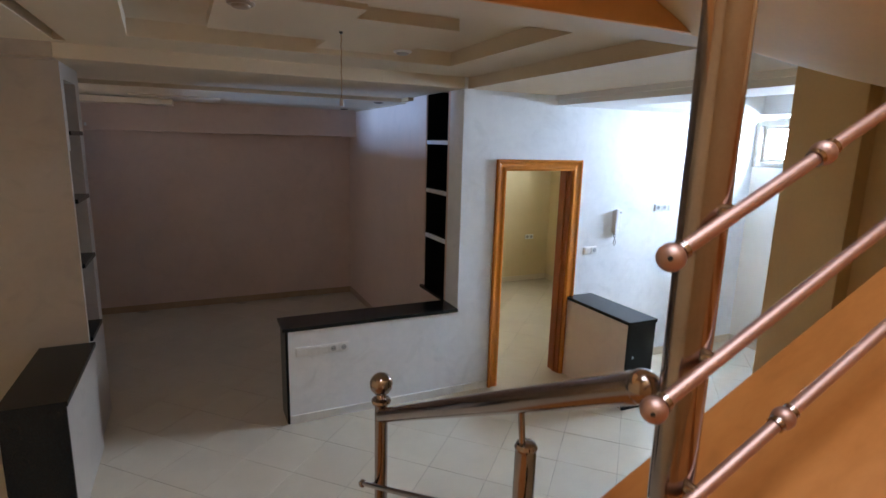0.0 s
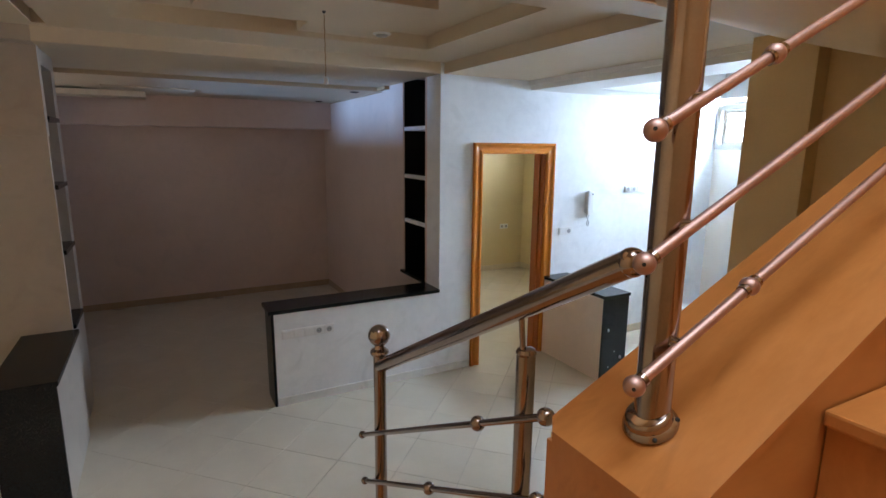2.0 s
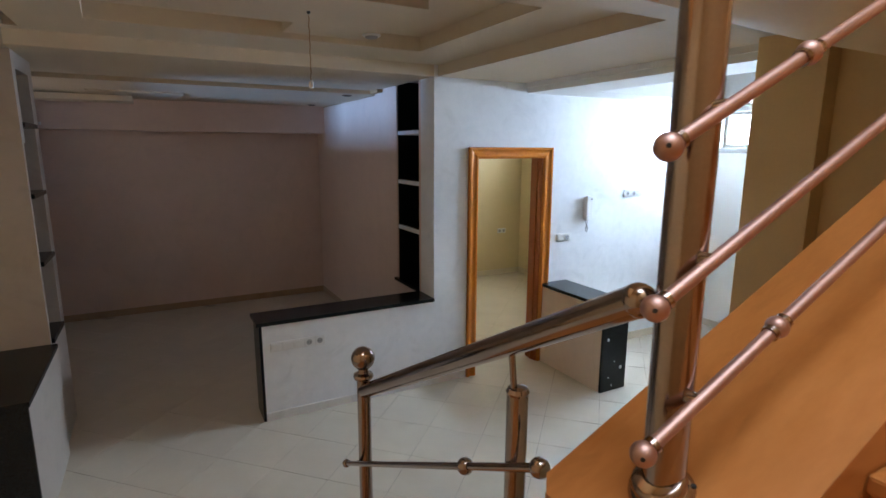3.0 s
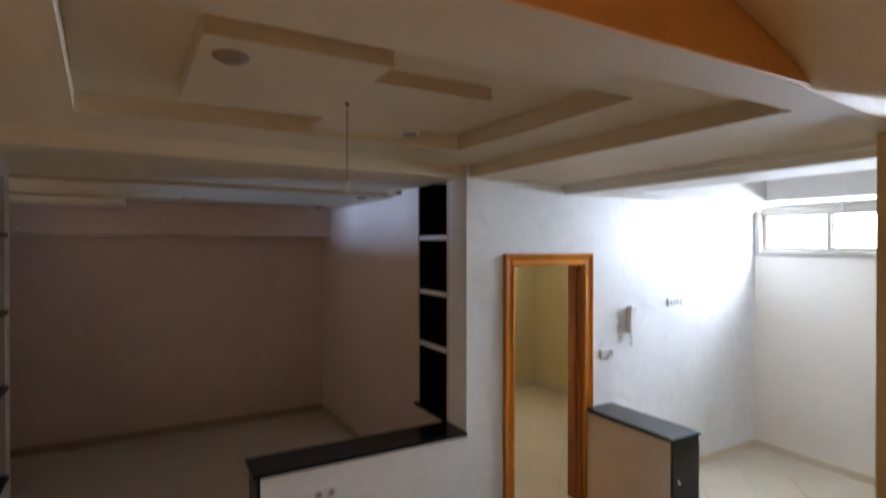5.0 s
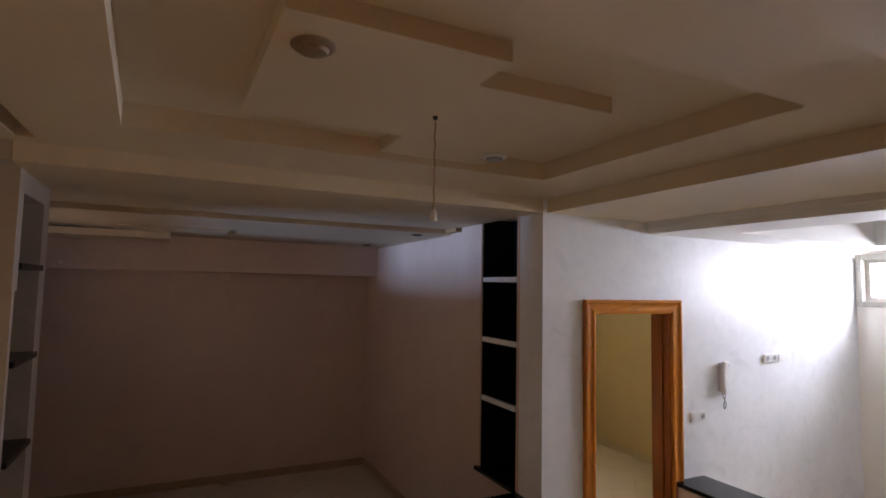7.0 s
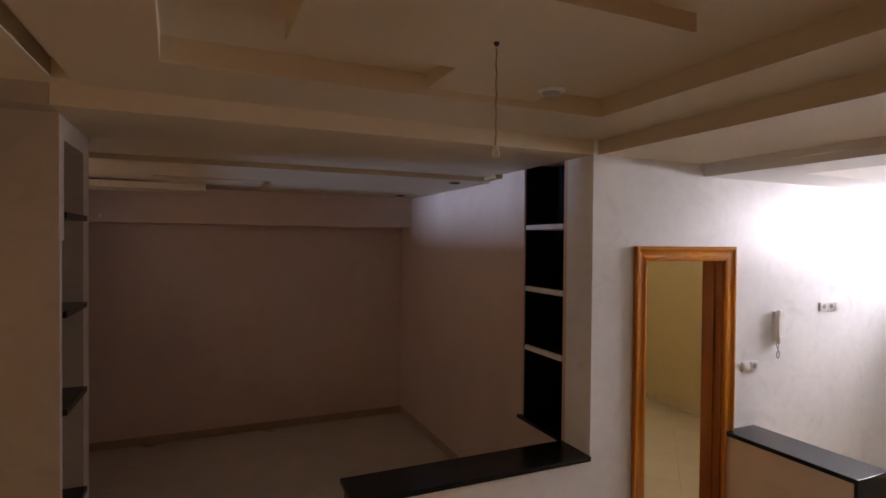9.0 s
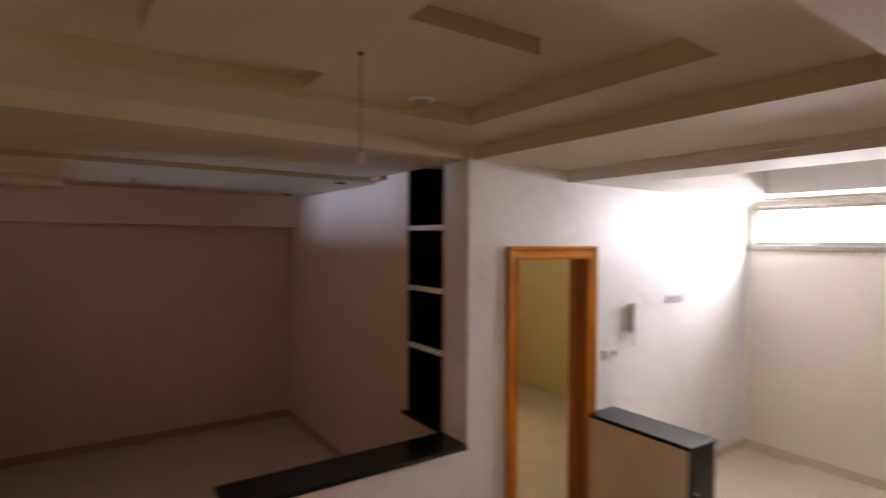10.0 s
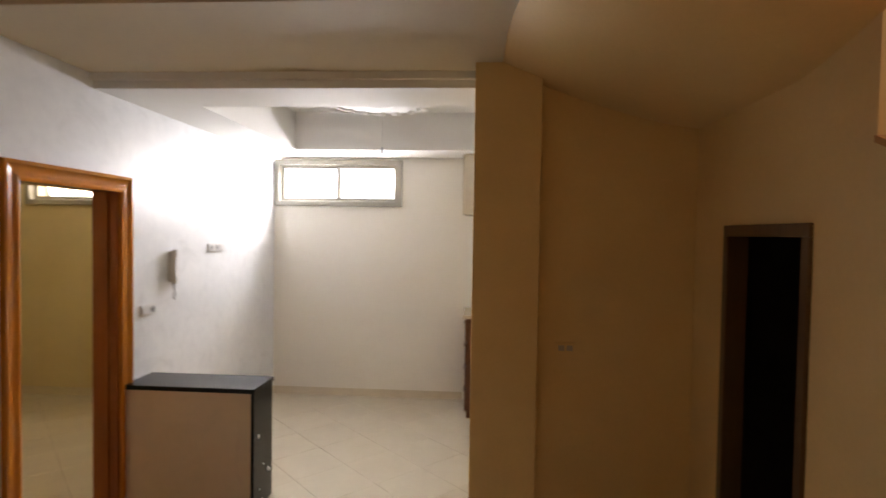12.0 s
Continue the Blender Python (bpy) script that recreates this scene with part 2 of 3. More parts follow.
structure("wall_salon_west", boxes(
    (-1.8, -1.5, 4.61, 5.7, -0.05, TOP), (-1.8, -1.5, 6.7, 8.2, -0.05, TOP), (-1.8, -1.5, 5.7, 6.7, -0.05, 1.95), (-1.8, -1.5, 5.7, 6.7, 2.4, TOP)),
    M_SALON, "dim lilac-grey plaster wall of the salon", "wall")
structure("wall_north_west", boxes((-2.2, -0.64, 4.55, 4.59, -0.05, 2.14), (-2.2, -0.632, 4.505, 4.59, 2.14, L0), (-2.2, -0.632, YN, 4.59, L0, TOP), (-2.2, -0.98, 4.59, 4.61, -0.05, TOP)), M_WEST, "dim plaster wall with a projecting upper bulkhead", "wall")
structure("wall_west", boxes((-2.4, -2.2, -1.0, 4.61, -0.05, 4.8)), M_CREAM, "plain cream wall", "wall")
# bedroom
structure("wall_bedroom_north", boxes((2.5, 5.75, 7.68, 7.9, -0.05, TOP)), M_YELLOW, "pale yellow painted bedroom wall", "wall")
structure("wall_bedroom_east", boxes(
    (5.55, 5.8, 4.50, 5.45, -0.05, TOP), (5.55, 5.8, 6.95, 7.9, -0.05, TOP), (5.55, 5.8, 5.45, 6.95, -0.05, 2.05), (5.55, 5.8, 5.45, 6.95, 2.58, TOP)),
    M_YELLOW, "pale yellow painted wall with a high window", "wall")
structure("wall_bedroom_inner", boxes((2.502, 2.56, 4.62, 7.68, 0, 2.64), (2.502, 2.575, 4.502, 4.525, 0, 2.64), (3.345, 5.55, 4.502, 4.525, 0, 2.64)), M_YELLOW, "pale yellow painted bedroom wall", "wall")
structure("ceiling_bedroom", boxes((2.5, 5.8, 4.50, 7.9, 2.64, 2.8)), M_KCEIL, "plain white bedroom ceiling", "ceiling")

# column and the walls round the stairs
structure("column", boxes((2.95, 3.28, 1.78, 2.13, -0.05, TOP), bevel=0.004), M_CREAM, "square cream plastered column", "column")
structure("wall_corridor", boxes((3.06, 3.25, 0.4, 1.78, -0.05, TOP), (3.06, 3.25, -0.8, 0.4, -0.05, 4.8)), M_CREAM, "dim cream plaster wall beside the stairs", "wall")
structure("wall_south", boxes((-2.2, 3.25, -1.0, -0.62, -0.05, 4.8)), M_CREAM, "plain cream wall behind the stairs", "wall")
structure("wall_stair_upper", boxes((-2.2, 3.25, 1.896, 2.2, 2.976, 4.8)), M_CREAM, "plain cream wall above the ceiling edge", "wall")
structure("wall_stair_east_upper", boxes((3.06, 3.25, 0.4, 1.975, TOP, 4.8)), M_CREAM, "plain cream stairwell wall", "wall")
# the hole is added to hold the stair lamp
structure("ceiling_stairwell", boxes((-2.4, -0.4, -1.0, 2.2, 4.8, 4.95), (1.6, 3.25, -1.0, 2.2, 4.8, 4.95), (-0.4, 1.6, -1.0, -0.55, 4.8, 4.95), (-0.4, 1.6, 0.65, 2.2, 4.8, 4.95)), M_CEIL, "plain unseen ceiling with an opening added for the stair lamp", "ceiling")

def edge_y(x):
    """Line of the ceiling's edge over the stairs: straight, then bowing towards the column."""
    f = min(1.0, max(0.0, (x - 1.7) / 0.9))
    return 1.914 + 0.075 * f * f * (3 - 2 * f)


# living room ceiling: lower border, tray, inner recess with a stepped plate
def living_ceiling():
    bm = boxes(
        (-2.2, -0.605, 2.1, YN, L1, TOP), (-0.605, -0.535, 2.1, 4.26, 2.87, TOP), (-0.605, -0.535, 4.26, YN, L1, TOP), (2.2, 3.12, 2.1, YN, L0, TOP),
        (-0.535, 2.2, 2.1, 2.5, L1, TOP), (1.80, 2.2, 2.5, 3.86, L1, TOP), (-0.535, 2.2, 3.86, YN, L1, TOP),
        (-0.2, 1.80, 2.5, 3.86, L2, TOP), (0.85, 1.40, 2.93, 3.86, LP, L2))
    pieces = []
    # stepped plate, slanted inner edge of the recess, and the bowed front border
    for poly, lo in (([(0.23, 2.74), (0.85, 2.74), (0.85, 3.57), (0.21, 3.57)], LP), ([(-0.535, 2.5), (-0.11, 2.5), (-0.19, 3.86), (-0.535, 3.86)], L1),
                     ([(-2.2, edge_y(-2.2))] + [(x, edge_y(x)) for x in (1.7, 1.9, 2.05, 2.2, 2.35, 2.5, 2.75, 3.12)] + [(3.12, 2.1), (-2.2, 2.1)], L0)):
        more = prism(poly, "z", lo, TOP if lo != LP else L2)
        pieces.append(more)
    for more in pieces:
        me = bpy.data.meshes.new("piece")
        more.to_mesh(me)
        more.free()
        bm.from_mesh(me)
        bpy.data.meshes.remove(me)
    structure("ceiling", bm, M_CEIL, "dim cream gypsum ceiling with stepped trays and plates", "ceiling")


living_ceiling()
structure("ceiling_beam_salon", boxes((-0.63, XP - 0.002, YN - 0.002, 4.62, L0, TOP)), M_CEIL, "plain plastered beam over the salon opening", "beam")
structure("ceiling_kitchen", boxes(
    (3.12, 3.56, 1.2, YN, 2.615, TOP), (5.33, XE, 1.2, YN, 2.615, TOP), (3.56, 5.33, 3.93, YN, 2.615, TOP), (3.56, 5.33, 1.2, 1.5, 2.615, TOP), (3.56, 5.33, 1.5, 3.93, 2.98, TOP), (3.09, 3.12, 2.13, YN, 2.66, TOP)),
    M_KCEIL, "white gypsum ceiling with a square coffer", "ceiling")
# the thinnest plate stands in for a patch of daylight on flat ceiling
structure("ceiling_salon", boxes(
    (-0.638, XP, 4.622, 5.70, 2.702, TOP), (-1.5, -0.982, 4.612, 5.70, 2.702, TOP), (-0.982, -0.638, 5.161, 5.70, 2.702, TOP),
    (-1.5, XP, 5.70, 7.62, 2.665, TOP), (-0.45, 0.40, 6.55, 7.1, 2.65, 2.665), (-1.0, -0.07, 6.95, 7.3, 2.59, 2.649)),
    M_CEIL, "dim gypsum ceiling with a shallow step, a plate and an added light-patch plate", "ceiling")
structure("ceiling_bulkhead_salon", boxes((-1.5, XP, 7.62, 7.97, 2.31, TOP)), M_SALON, "plain lilac-grey bulkhead across the rear of the salon", "beam")

# upper floor's edge, painted with orange bounce light, and sloping soffit over the stairs
structure("trim_ceiling_edge", boxes((-2.2, 1.95, 1.893, 1.913, L0 - 0.002, 2.975), bevel=0.004), M_BAND, "smooth cream band coloured with orange bounce along the ceiling edge", "trim")


def soffit():
    """The winding underside of the upper flight: it bows down to the ceiling edge and falls towards the stair wall."""
    bm = bmesh.new()
    rows = []
    for k in range(33):
        x = 3.058 - 2.6 * k / 32
        f = min(1.0, max(0.0, (1.9 - x) / 1.0))
        front = 2.70 + 0.25 * (1 - (1 - f) ** 2)
        back = 2.38 + 0.35 * min(1.0, max(0.0, (2.2 - x) / 1.2)) ** 1.3
        y0 = (edge_y(x) if x > 1.9 else 1.893) - 0.002
        ring = []
        for q in range(13):
            g = q / 12
            ring.append(bm.verts.new((x, y0 + (0.9455 - y0) * g, front + (back - front) * (1 - (1 - g) ** 1.4))))
        ring += [bm.verts.new((x, 0.9455, 3.06)), bm.verts.new((x, y0, 3.06))]
        rows.append(ring)
    n = len(rows[0])
    for a, b in zip(rows, rows[1:]):
        for q in range(n):
            bm.faces.new((a[q], a[(q + 1) % n], b[(q + 1) % n], b[q]))
    bm.faces.new(rows[0])
    bm.faces.new(rows[-1][::-1])
    bmesh.ops.recalc_face_normals(bm, faces=bm.faces[:])
    ob = structure("stair_soffit", bm, M_CREAM, "cream plastered underside of the winding upper flight", "soffit")
    ob.data.polygons.foreach_set("use_smooth", [True] * len(ob.data.polygons))
    ob.data.set_sharp_from_angle(angle=radians(40))


soffit()


# ---- skirting ----
def skirting(*bs):
    for b in bs:
        structure("baseboard", boxes(b, bevel=0.003), M_SALON_SKIRT if b[1] <= XP and b[2] > 4.6 else M_SKIRT_PALE if b[1] < 2.5 else M_SKIRT, "cream ceramic skirting along the wall foot", "skirting")


skirting((3.62, XE - 0.012, YN - 0.012, YN, 0, 0.085), (XE - 0.012, XE, 2.25, YN, 0, 0.085), (0.69, 2.495, YN - 0.012, YN, 0, 0.07),
         (-1.5, XP, 7.958, 7.97, 0, 0.085), (XP - 0.012, XP, 4.62, 7.958, 0, 0.085), (2.57, 5.55, 7.668, 7.68, 0, 0.085), (5.538, 5.55, 4.64, 7.668, 0, 0.085))


# ---- wooden door frame ----
def door_frame():
    d = empty("door_1", (2.96, YN, 0), "open doorway with a varnished orange wooden frame", "door frame", kind="structure")
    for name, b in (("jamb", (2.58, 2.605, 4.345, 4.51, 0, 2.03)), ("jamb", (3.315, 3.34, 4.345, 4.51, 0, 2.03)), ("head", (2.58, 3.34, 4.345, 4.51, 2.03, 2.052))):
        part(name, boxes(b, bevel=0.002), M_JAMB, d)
    # moulded architrave with mitred corners: an outer bead, a hollow and an inner bead; (share of width, depth)
    prof = [(0, 0.002), (0, 0.028), (0.04, 0.033), (0.12, 0.035), (0.2, 0.033), (0.26, 0.026), (0.32, 0.021), (0.5, 0.019), (0.64, 0.021), (0.7, 0.026), (0.8, 0.028), (0.9, 0.026), (1, 0.017), (1, 0.002)]
    w = 0.1
    for lo, s in ((2.50, 1), (3.43, -1)):
        bm = prism([(lo + s * a * w, YN - q) for a, q in prof], "z", 0, 2.13)
        for v in bm.verts:
            if v.co.z > 1:
                v.co.z -= abs(v.co.x - lo)
        part("architrave", bm, M_WOOD, d, smooth=True)
    bm = prism([(YN - q, 2.13 - a * w) for a, q in prof], "x", 2.50, 3.43)
    for v in bm.verts:
        v.co.x += (2.13 - v.co.z) * (1 if v.co.x < 3 else -1)
    part("architrave", bm, M_WOOD, d, smooth=True)
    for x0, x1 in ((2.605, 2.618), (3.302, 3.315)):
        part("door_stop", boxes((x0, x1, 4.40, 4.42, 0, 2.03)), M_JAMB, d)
    return d


door_frame()


# ---- windows ----
def window(name, x, y0, y1, z0, z1, label):
    """A two-pane sliding window in a wall that faces -x."""
    w = empty(name, (x, (y0 + y1) / 2, z0), label, "window", kind="structure")
    t = 0.055
    for b in ((x - 0.03, x + 0.07, y0, y0 + t, z0, z1), (x - 0.03, x + 0.07, y1 - t, y1, z0, z1), (x - 0.03, x + 0.07, y0 + t, y1 - t, z0, z0 + t), (x - 0.03, x + 0.07, y0 + t, y1 - t, z1 - t, z1)):
        part("window_frame", boxes(b, bevel=0.006), M_ALU, w)
    ym = (y0 + y1) / 2
    for k, (a, b) in enumerate(((y0 + t, ym + 0.024), (ym - 0.024, y1 - t))):
        xs = x + 0.012 + 0.026 * k
        s = 0.038
        bm = bmesh.new()
        for q in ((xs, xs + 0.022, a, a + s, z0 + t, z1 - t), (xs, xs + 0.022, b - s, b, z0 + t, z1 - t), (xs, xs + 0.022, a + s, b - s, z0 + t, z0 + t + s), (xs, xs + 0.022, a + s, b - s, z1 - t - s, z1 - t)):
            add_box(bm, *q)
        sash = part("sash", bm, M_ALU, w)
        p = part("pane", boxes((xs + 0.008, xs + 0.013, a + s, b - s, z0 + t + s, z1 - t - s)), M_GLASS, sash)
        p.visible_shadow = False
    return w


window("window_1", XE, 2.93, 4.34, 2.085, 2.59, "high beige aluminium sliding window with frosted panes")
window("window_3", -1.57, 5.7, 6.7, 1.95, 2.4, "high aluminium window of the dim salon")
window("window_2", 5.55, 5.45, 6.95, 2.05, 2.58, "high aluminium window in the yellow bedroom")


# ---- half walls with black granite ----
def half_wall(name, x0, x1, y0, y1, h, end, wallmat, label, kind="structure"):
    """A low wall with a granite coping, and a granite slab on one end."""
    w = empty(name, ((x0 + x1) / 2, (y0 + y1) / 2, 0), label, "half wall", kind=kind)
    part("body", boxes((x0, x1, y0, y1, -0.02, h - 0.03)), wallmat, w, "white plastered low wall")
    o = 0.014
    cx0, cx1, cy0, cy1 = x0 - o, x1 + o, y0 - o, y1 + o
    if end == "-x":
        cx0, cx1, cy1 = x0 - 0.042, x1, y1 + 0.03
        part("end_slab", boxes((x0 - 0.022, x0 - 0.001, y0 - 0.004, y1 + 0.004, 0, h - 0.031), bevel=0.002), M_GRANITE, w, "black granite end slab")
    else:
        cy0, cy1 = y0 - 0.03, y1
        part("end_slab", boxes((x0 - 0.004, x1 + 0.004, y0 - 0.022, y0 - 0.001, 0, h - 0.031), bevel=0.002), M_GRANITE, w, "black granite end slab with drill marks")
    part("coping", boxes((cx0, cx1, cy0, cy1, h - 0.03, h), bevel=0.004), M_GRANITE, w, "polished black granite coping")
    return w


half_wall("half_wall_salon", 0.69, XP, YN, 4.61, 0.81, "-x", M_WALL, "low white wall with a polished black granite coping")
hw = half_wall("half_wall_door", 3.37, 3.66, 3.51, YN - 0.003, 0.81, "-y", M_HALF, "low wall beside the doorway with black granite coping")
for x, z, r in ((3.43, 0.485, 0.011), (3.595, 0.205, 0.013), (3.52, 0.27, 0.005), (3.455, 0.13, 0.005), (3.50, 0.05, 0.004)):
    part("plaster_plug", ball((x, 3.488, z), r, squash=1.3), M_PLASTIC, hw, "white filler in a drilled hole")
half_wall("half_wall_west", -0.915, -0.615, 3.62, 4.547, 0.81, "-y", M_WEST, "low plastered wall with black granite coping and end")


# ---- niches ----
def niche_lining():
    n = empty("shelf_niche", (XP, 4.9, 0.8), "tall black granite shelf niche with thin white dividers", "shelf niche", kind="structure")
    part("back_panel", boxes((2.43, 2.448, 4.647, 5.138, 0.83, 2.738)), M_GRANITE, n)
    part("side_panel", boxes((XP + 0.012, 2.43, 4.647, 4.662, 0.83, 2.738)), M_GRANITE, n)
    part("side_panel", boxes((XP + 0.012, 2.43, 5.123, 5.138, 0.83, 2.738)), M_GRANITE, n)
    part("sill", boxes((XP - 0.03, 2.448, 4.647, 5.17, 0.802, 0.83), bevel=0.003), M_GRANITE, n)
    for z in (1.365, 1.81, 2.27):
        s = part("shelf", boxes((XP + 0.002, 2.43, 4.664, 5.121, z - 0.028, z + 0.008), bevel=0.003), M_WALL, n, "thin white shelf with a granite top")
        part("shelf_top", boxes((XP + 0.02, 2.428, 4.666, 5.119, z + 0.009, z + 0.02)), M_GRANITE, s)
    return n


niche_lining()
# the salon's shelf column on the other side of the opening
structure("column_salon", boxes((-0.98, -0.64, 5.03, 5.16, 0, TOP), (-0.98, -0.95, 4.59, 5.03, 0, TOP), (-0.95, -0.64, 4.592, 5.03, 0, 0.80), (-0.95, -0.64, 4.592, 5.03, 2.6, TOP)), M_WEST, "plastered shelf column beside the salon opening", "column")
ns = empty("shelf_niche", (-0.62, 4.6, 0.8), "tall plastered niche with dark granite shelves", "shelf niche", kind="structure")
for z in (0.83, 1.365, 1.815, 2.27):
    part("shelf", boxes((-0.948, -0.622, 4.594, 5.028, z - 0.03, z), bevel=0.003), M_GRANITE, ns)


# ---- staircase ----
def staircase():
    s = empty("staircase", (0.1, 1.3, 0), "orange marble staircase turning at a landing", "staircase", kind="structure")
    rise, run = 0.18, 0.31

    def step(x0, x1, y0, y1, z, r, nose):
        part("tread", boxes((x0 - (nose == "-x") * 0.02, x1, y0, y1 + (nose == "+y") * 0.02, z - 0.03, z), bevel=0.006), M_MARBLE, s)
        part("riser", boxes((x0, x1, y0, y1, z - r, z - 0.031)), M_MARBLE, s)

    for k in range(4):
        y1 = 2.1 - run * k
        step(-0.62, 0.78, y1 - run - 0.02, y1, rise * (k + 1), rise * (k + 1) - 0.001, "+y")
    step(-0.62, 0.60, -0.615, 0.86, 0.9, 0.899, "+y")
    part("riser", boxes((0.601, 0.618, 0.66, 0.86, 0.0, 0.9)), M_MARBLE, s)
    x, z = 0.20, 0.9
    for k, (w, r) in enumerate([(0.25, 0.19), (0.25, 0.19), (0.27, 0.19), (0.355, 0.19)] + [(0.355, 0.165)] * 5):
        z += r
        step(x, x + w + 0.02, -0.615, 0.634, z, 0.32 if k > 1 else z - 0.9, "-x")
        x += w
    return s


staircase()
def kerb(x):
    """Height of the sloping coping's top."""
    return 1.615 + 0.465 * (x - 0.72)


structure("wall_stair_side", prism([(0.62, 0), (2.07, 0), (2.07, kerb(2.07) - 0.022), (0.62, kerb(0.62) - 0.022)], "y", 0.645, 0.945), M_CREAM, "cream plastered side wall under the upper flight", "wall")
structure("wall_stair_side_over", prism([(2.07, 1.86), (2.71, 1.86), (2.71, 0), (3.06, 0), (3.06, 3.05), (1.79, 3.05), (1.79, kerb(1.79) - 0.0215), (2.07, kerb(2.07) - 0.0215)], "y", 0.872, 0.945), M_CREAM, "cream plaster wall over the closet opening up to the soffit", "wall")
# closet walls coloured near black in place of the shade inside
structure("wall_closet", boxes((2.0, 2.05, -0.6, 0.64, 0, 1.75), (2.05, 3.058, -0.61, -0.57, 0, 2.0), (3.02, 3.058, -0.57, 0.64, 0, 2.0), (2.05, 3.02, -0.57, 0.86, 0.002, 0.01), (2.05, 2.068, 0.64, 0.868, 0, 2.2), (3.02, 3.058, 0.64, 0.868, 0, 2.2), (2.07, 3.02, 0.645, 0.66, 1.9, 2.2)), M_NEARBLACK, "closet wall under the stairs, coloured near black as its shade", "wall")
coping = prism([(0.63, 0.955), (0.605, 0.925), (0.60, 0.635), (3.06, 0.635), (3.06, 0.871), (1.789, 0.871), (1.789, 0.955)], "z", -0.022, 0.0)
for v in coping.verts:
    v.co.z += kerb(v.co.x)
structure("trim_kerb", coping, M_MARBLE, "sloping orange marble coping beside the stairs", "trim")
structure("trim_kerb_end", boxes((0.606, 0.619, 0.64, 0.94, 0.9, kerb(0.606) - 0.023)), M_MARBLE, "orange marble cladding on the stair kerb", "trim")
structure("trim_kerb_side", prism([(0.62, 0.9), (2.0, 0.9), (2.06, 1.93), (3.05, 2.25), (3.05, kerb(3.05) - 0.023), (0.62, kerb(0.62) - 0.023)], "y", 0.6365, 0.6445), M_MARBLE, "orange marble cladding along the stair kerb", "trim")


def closet_frame():
    d = empty("door_2", (2.4, 0.945, 0), "dull brown wooden frame round a dark closet opening", "door frame", kind="structure")
    for b in ((2.07, 2.115, 0.865, 0.96, 0, 1.812), (2.665, 2.71, 0.865, 0.96, 0, 1.812), (2.07, 2.71, 0.865, 0.96, 1.812, 1.862)):
        part("frame_bar", boxes(b, bevel=0.004), M_DFRAME, d)


closet_frame()


# ---- steel railings ----
def post_flange(parent, x, y, z, slope, r=0.047):
    n = Vector((-slope, 0, 1)).normalized()
    bm = lathe([(r, 0), (r + 0.002, 0.005), (r, 0.011), (r * 0.88, 0.016), (r * 0.86, 0.024), (r * 0.80, 0.030), (r * 0.69, 0.033)], (0, 0, 0), 32)
    bmesh.ops.transform(bm, matrix=Matrix.Translation((x, y, z)) @ n.to_track_quat("Z", "Y").to_matrix().to_4x4(), verts=bm.verts)
    part("flange", bm, M_STEEL, parent, smooth=True)
    for dx, dy in ((-0.6, -0.8), (0.6, -0.8), (0, 1)):
        c = Vector((x, y, z)) + n * 0.011 + Vector((dx, dy, dx * slope)) * r * 0.95
        part("set_screw", ball(c, 0.0042), M_DARK, parent, smooth=True)


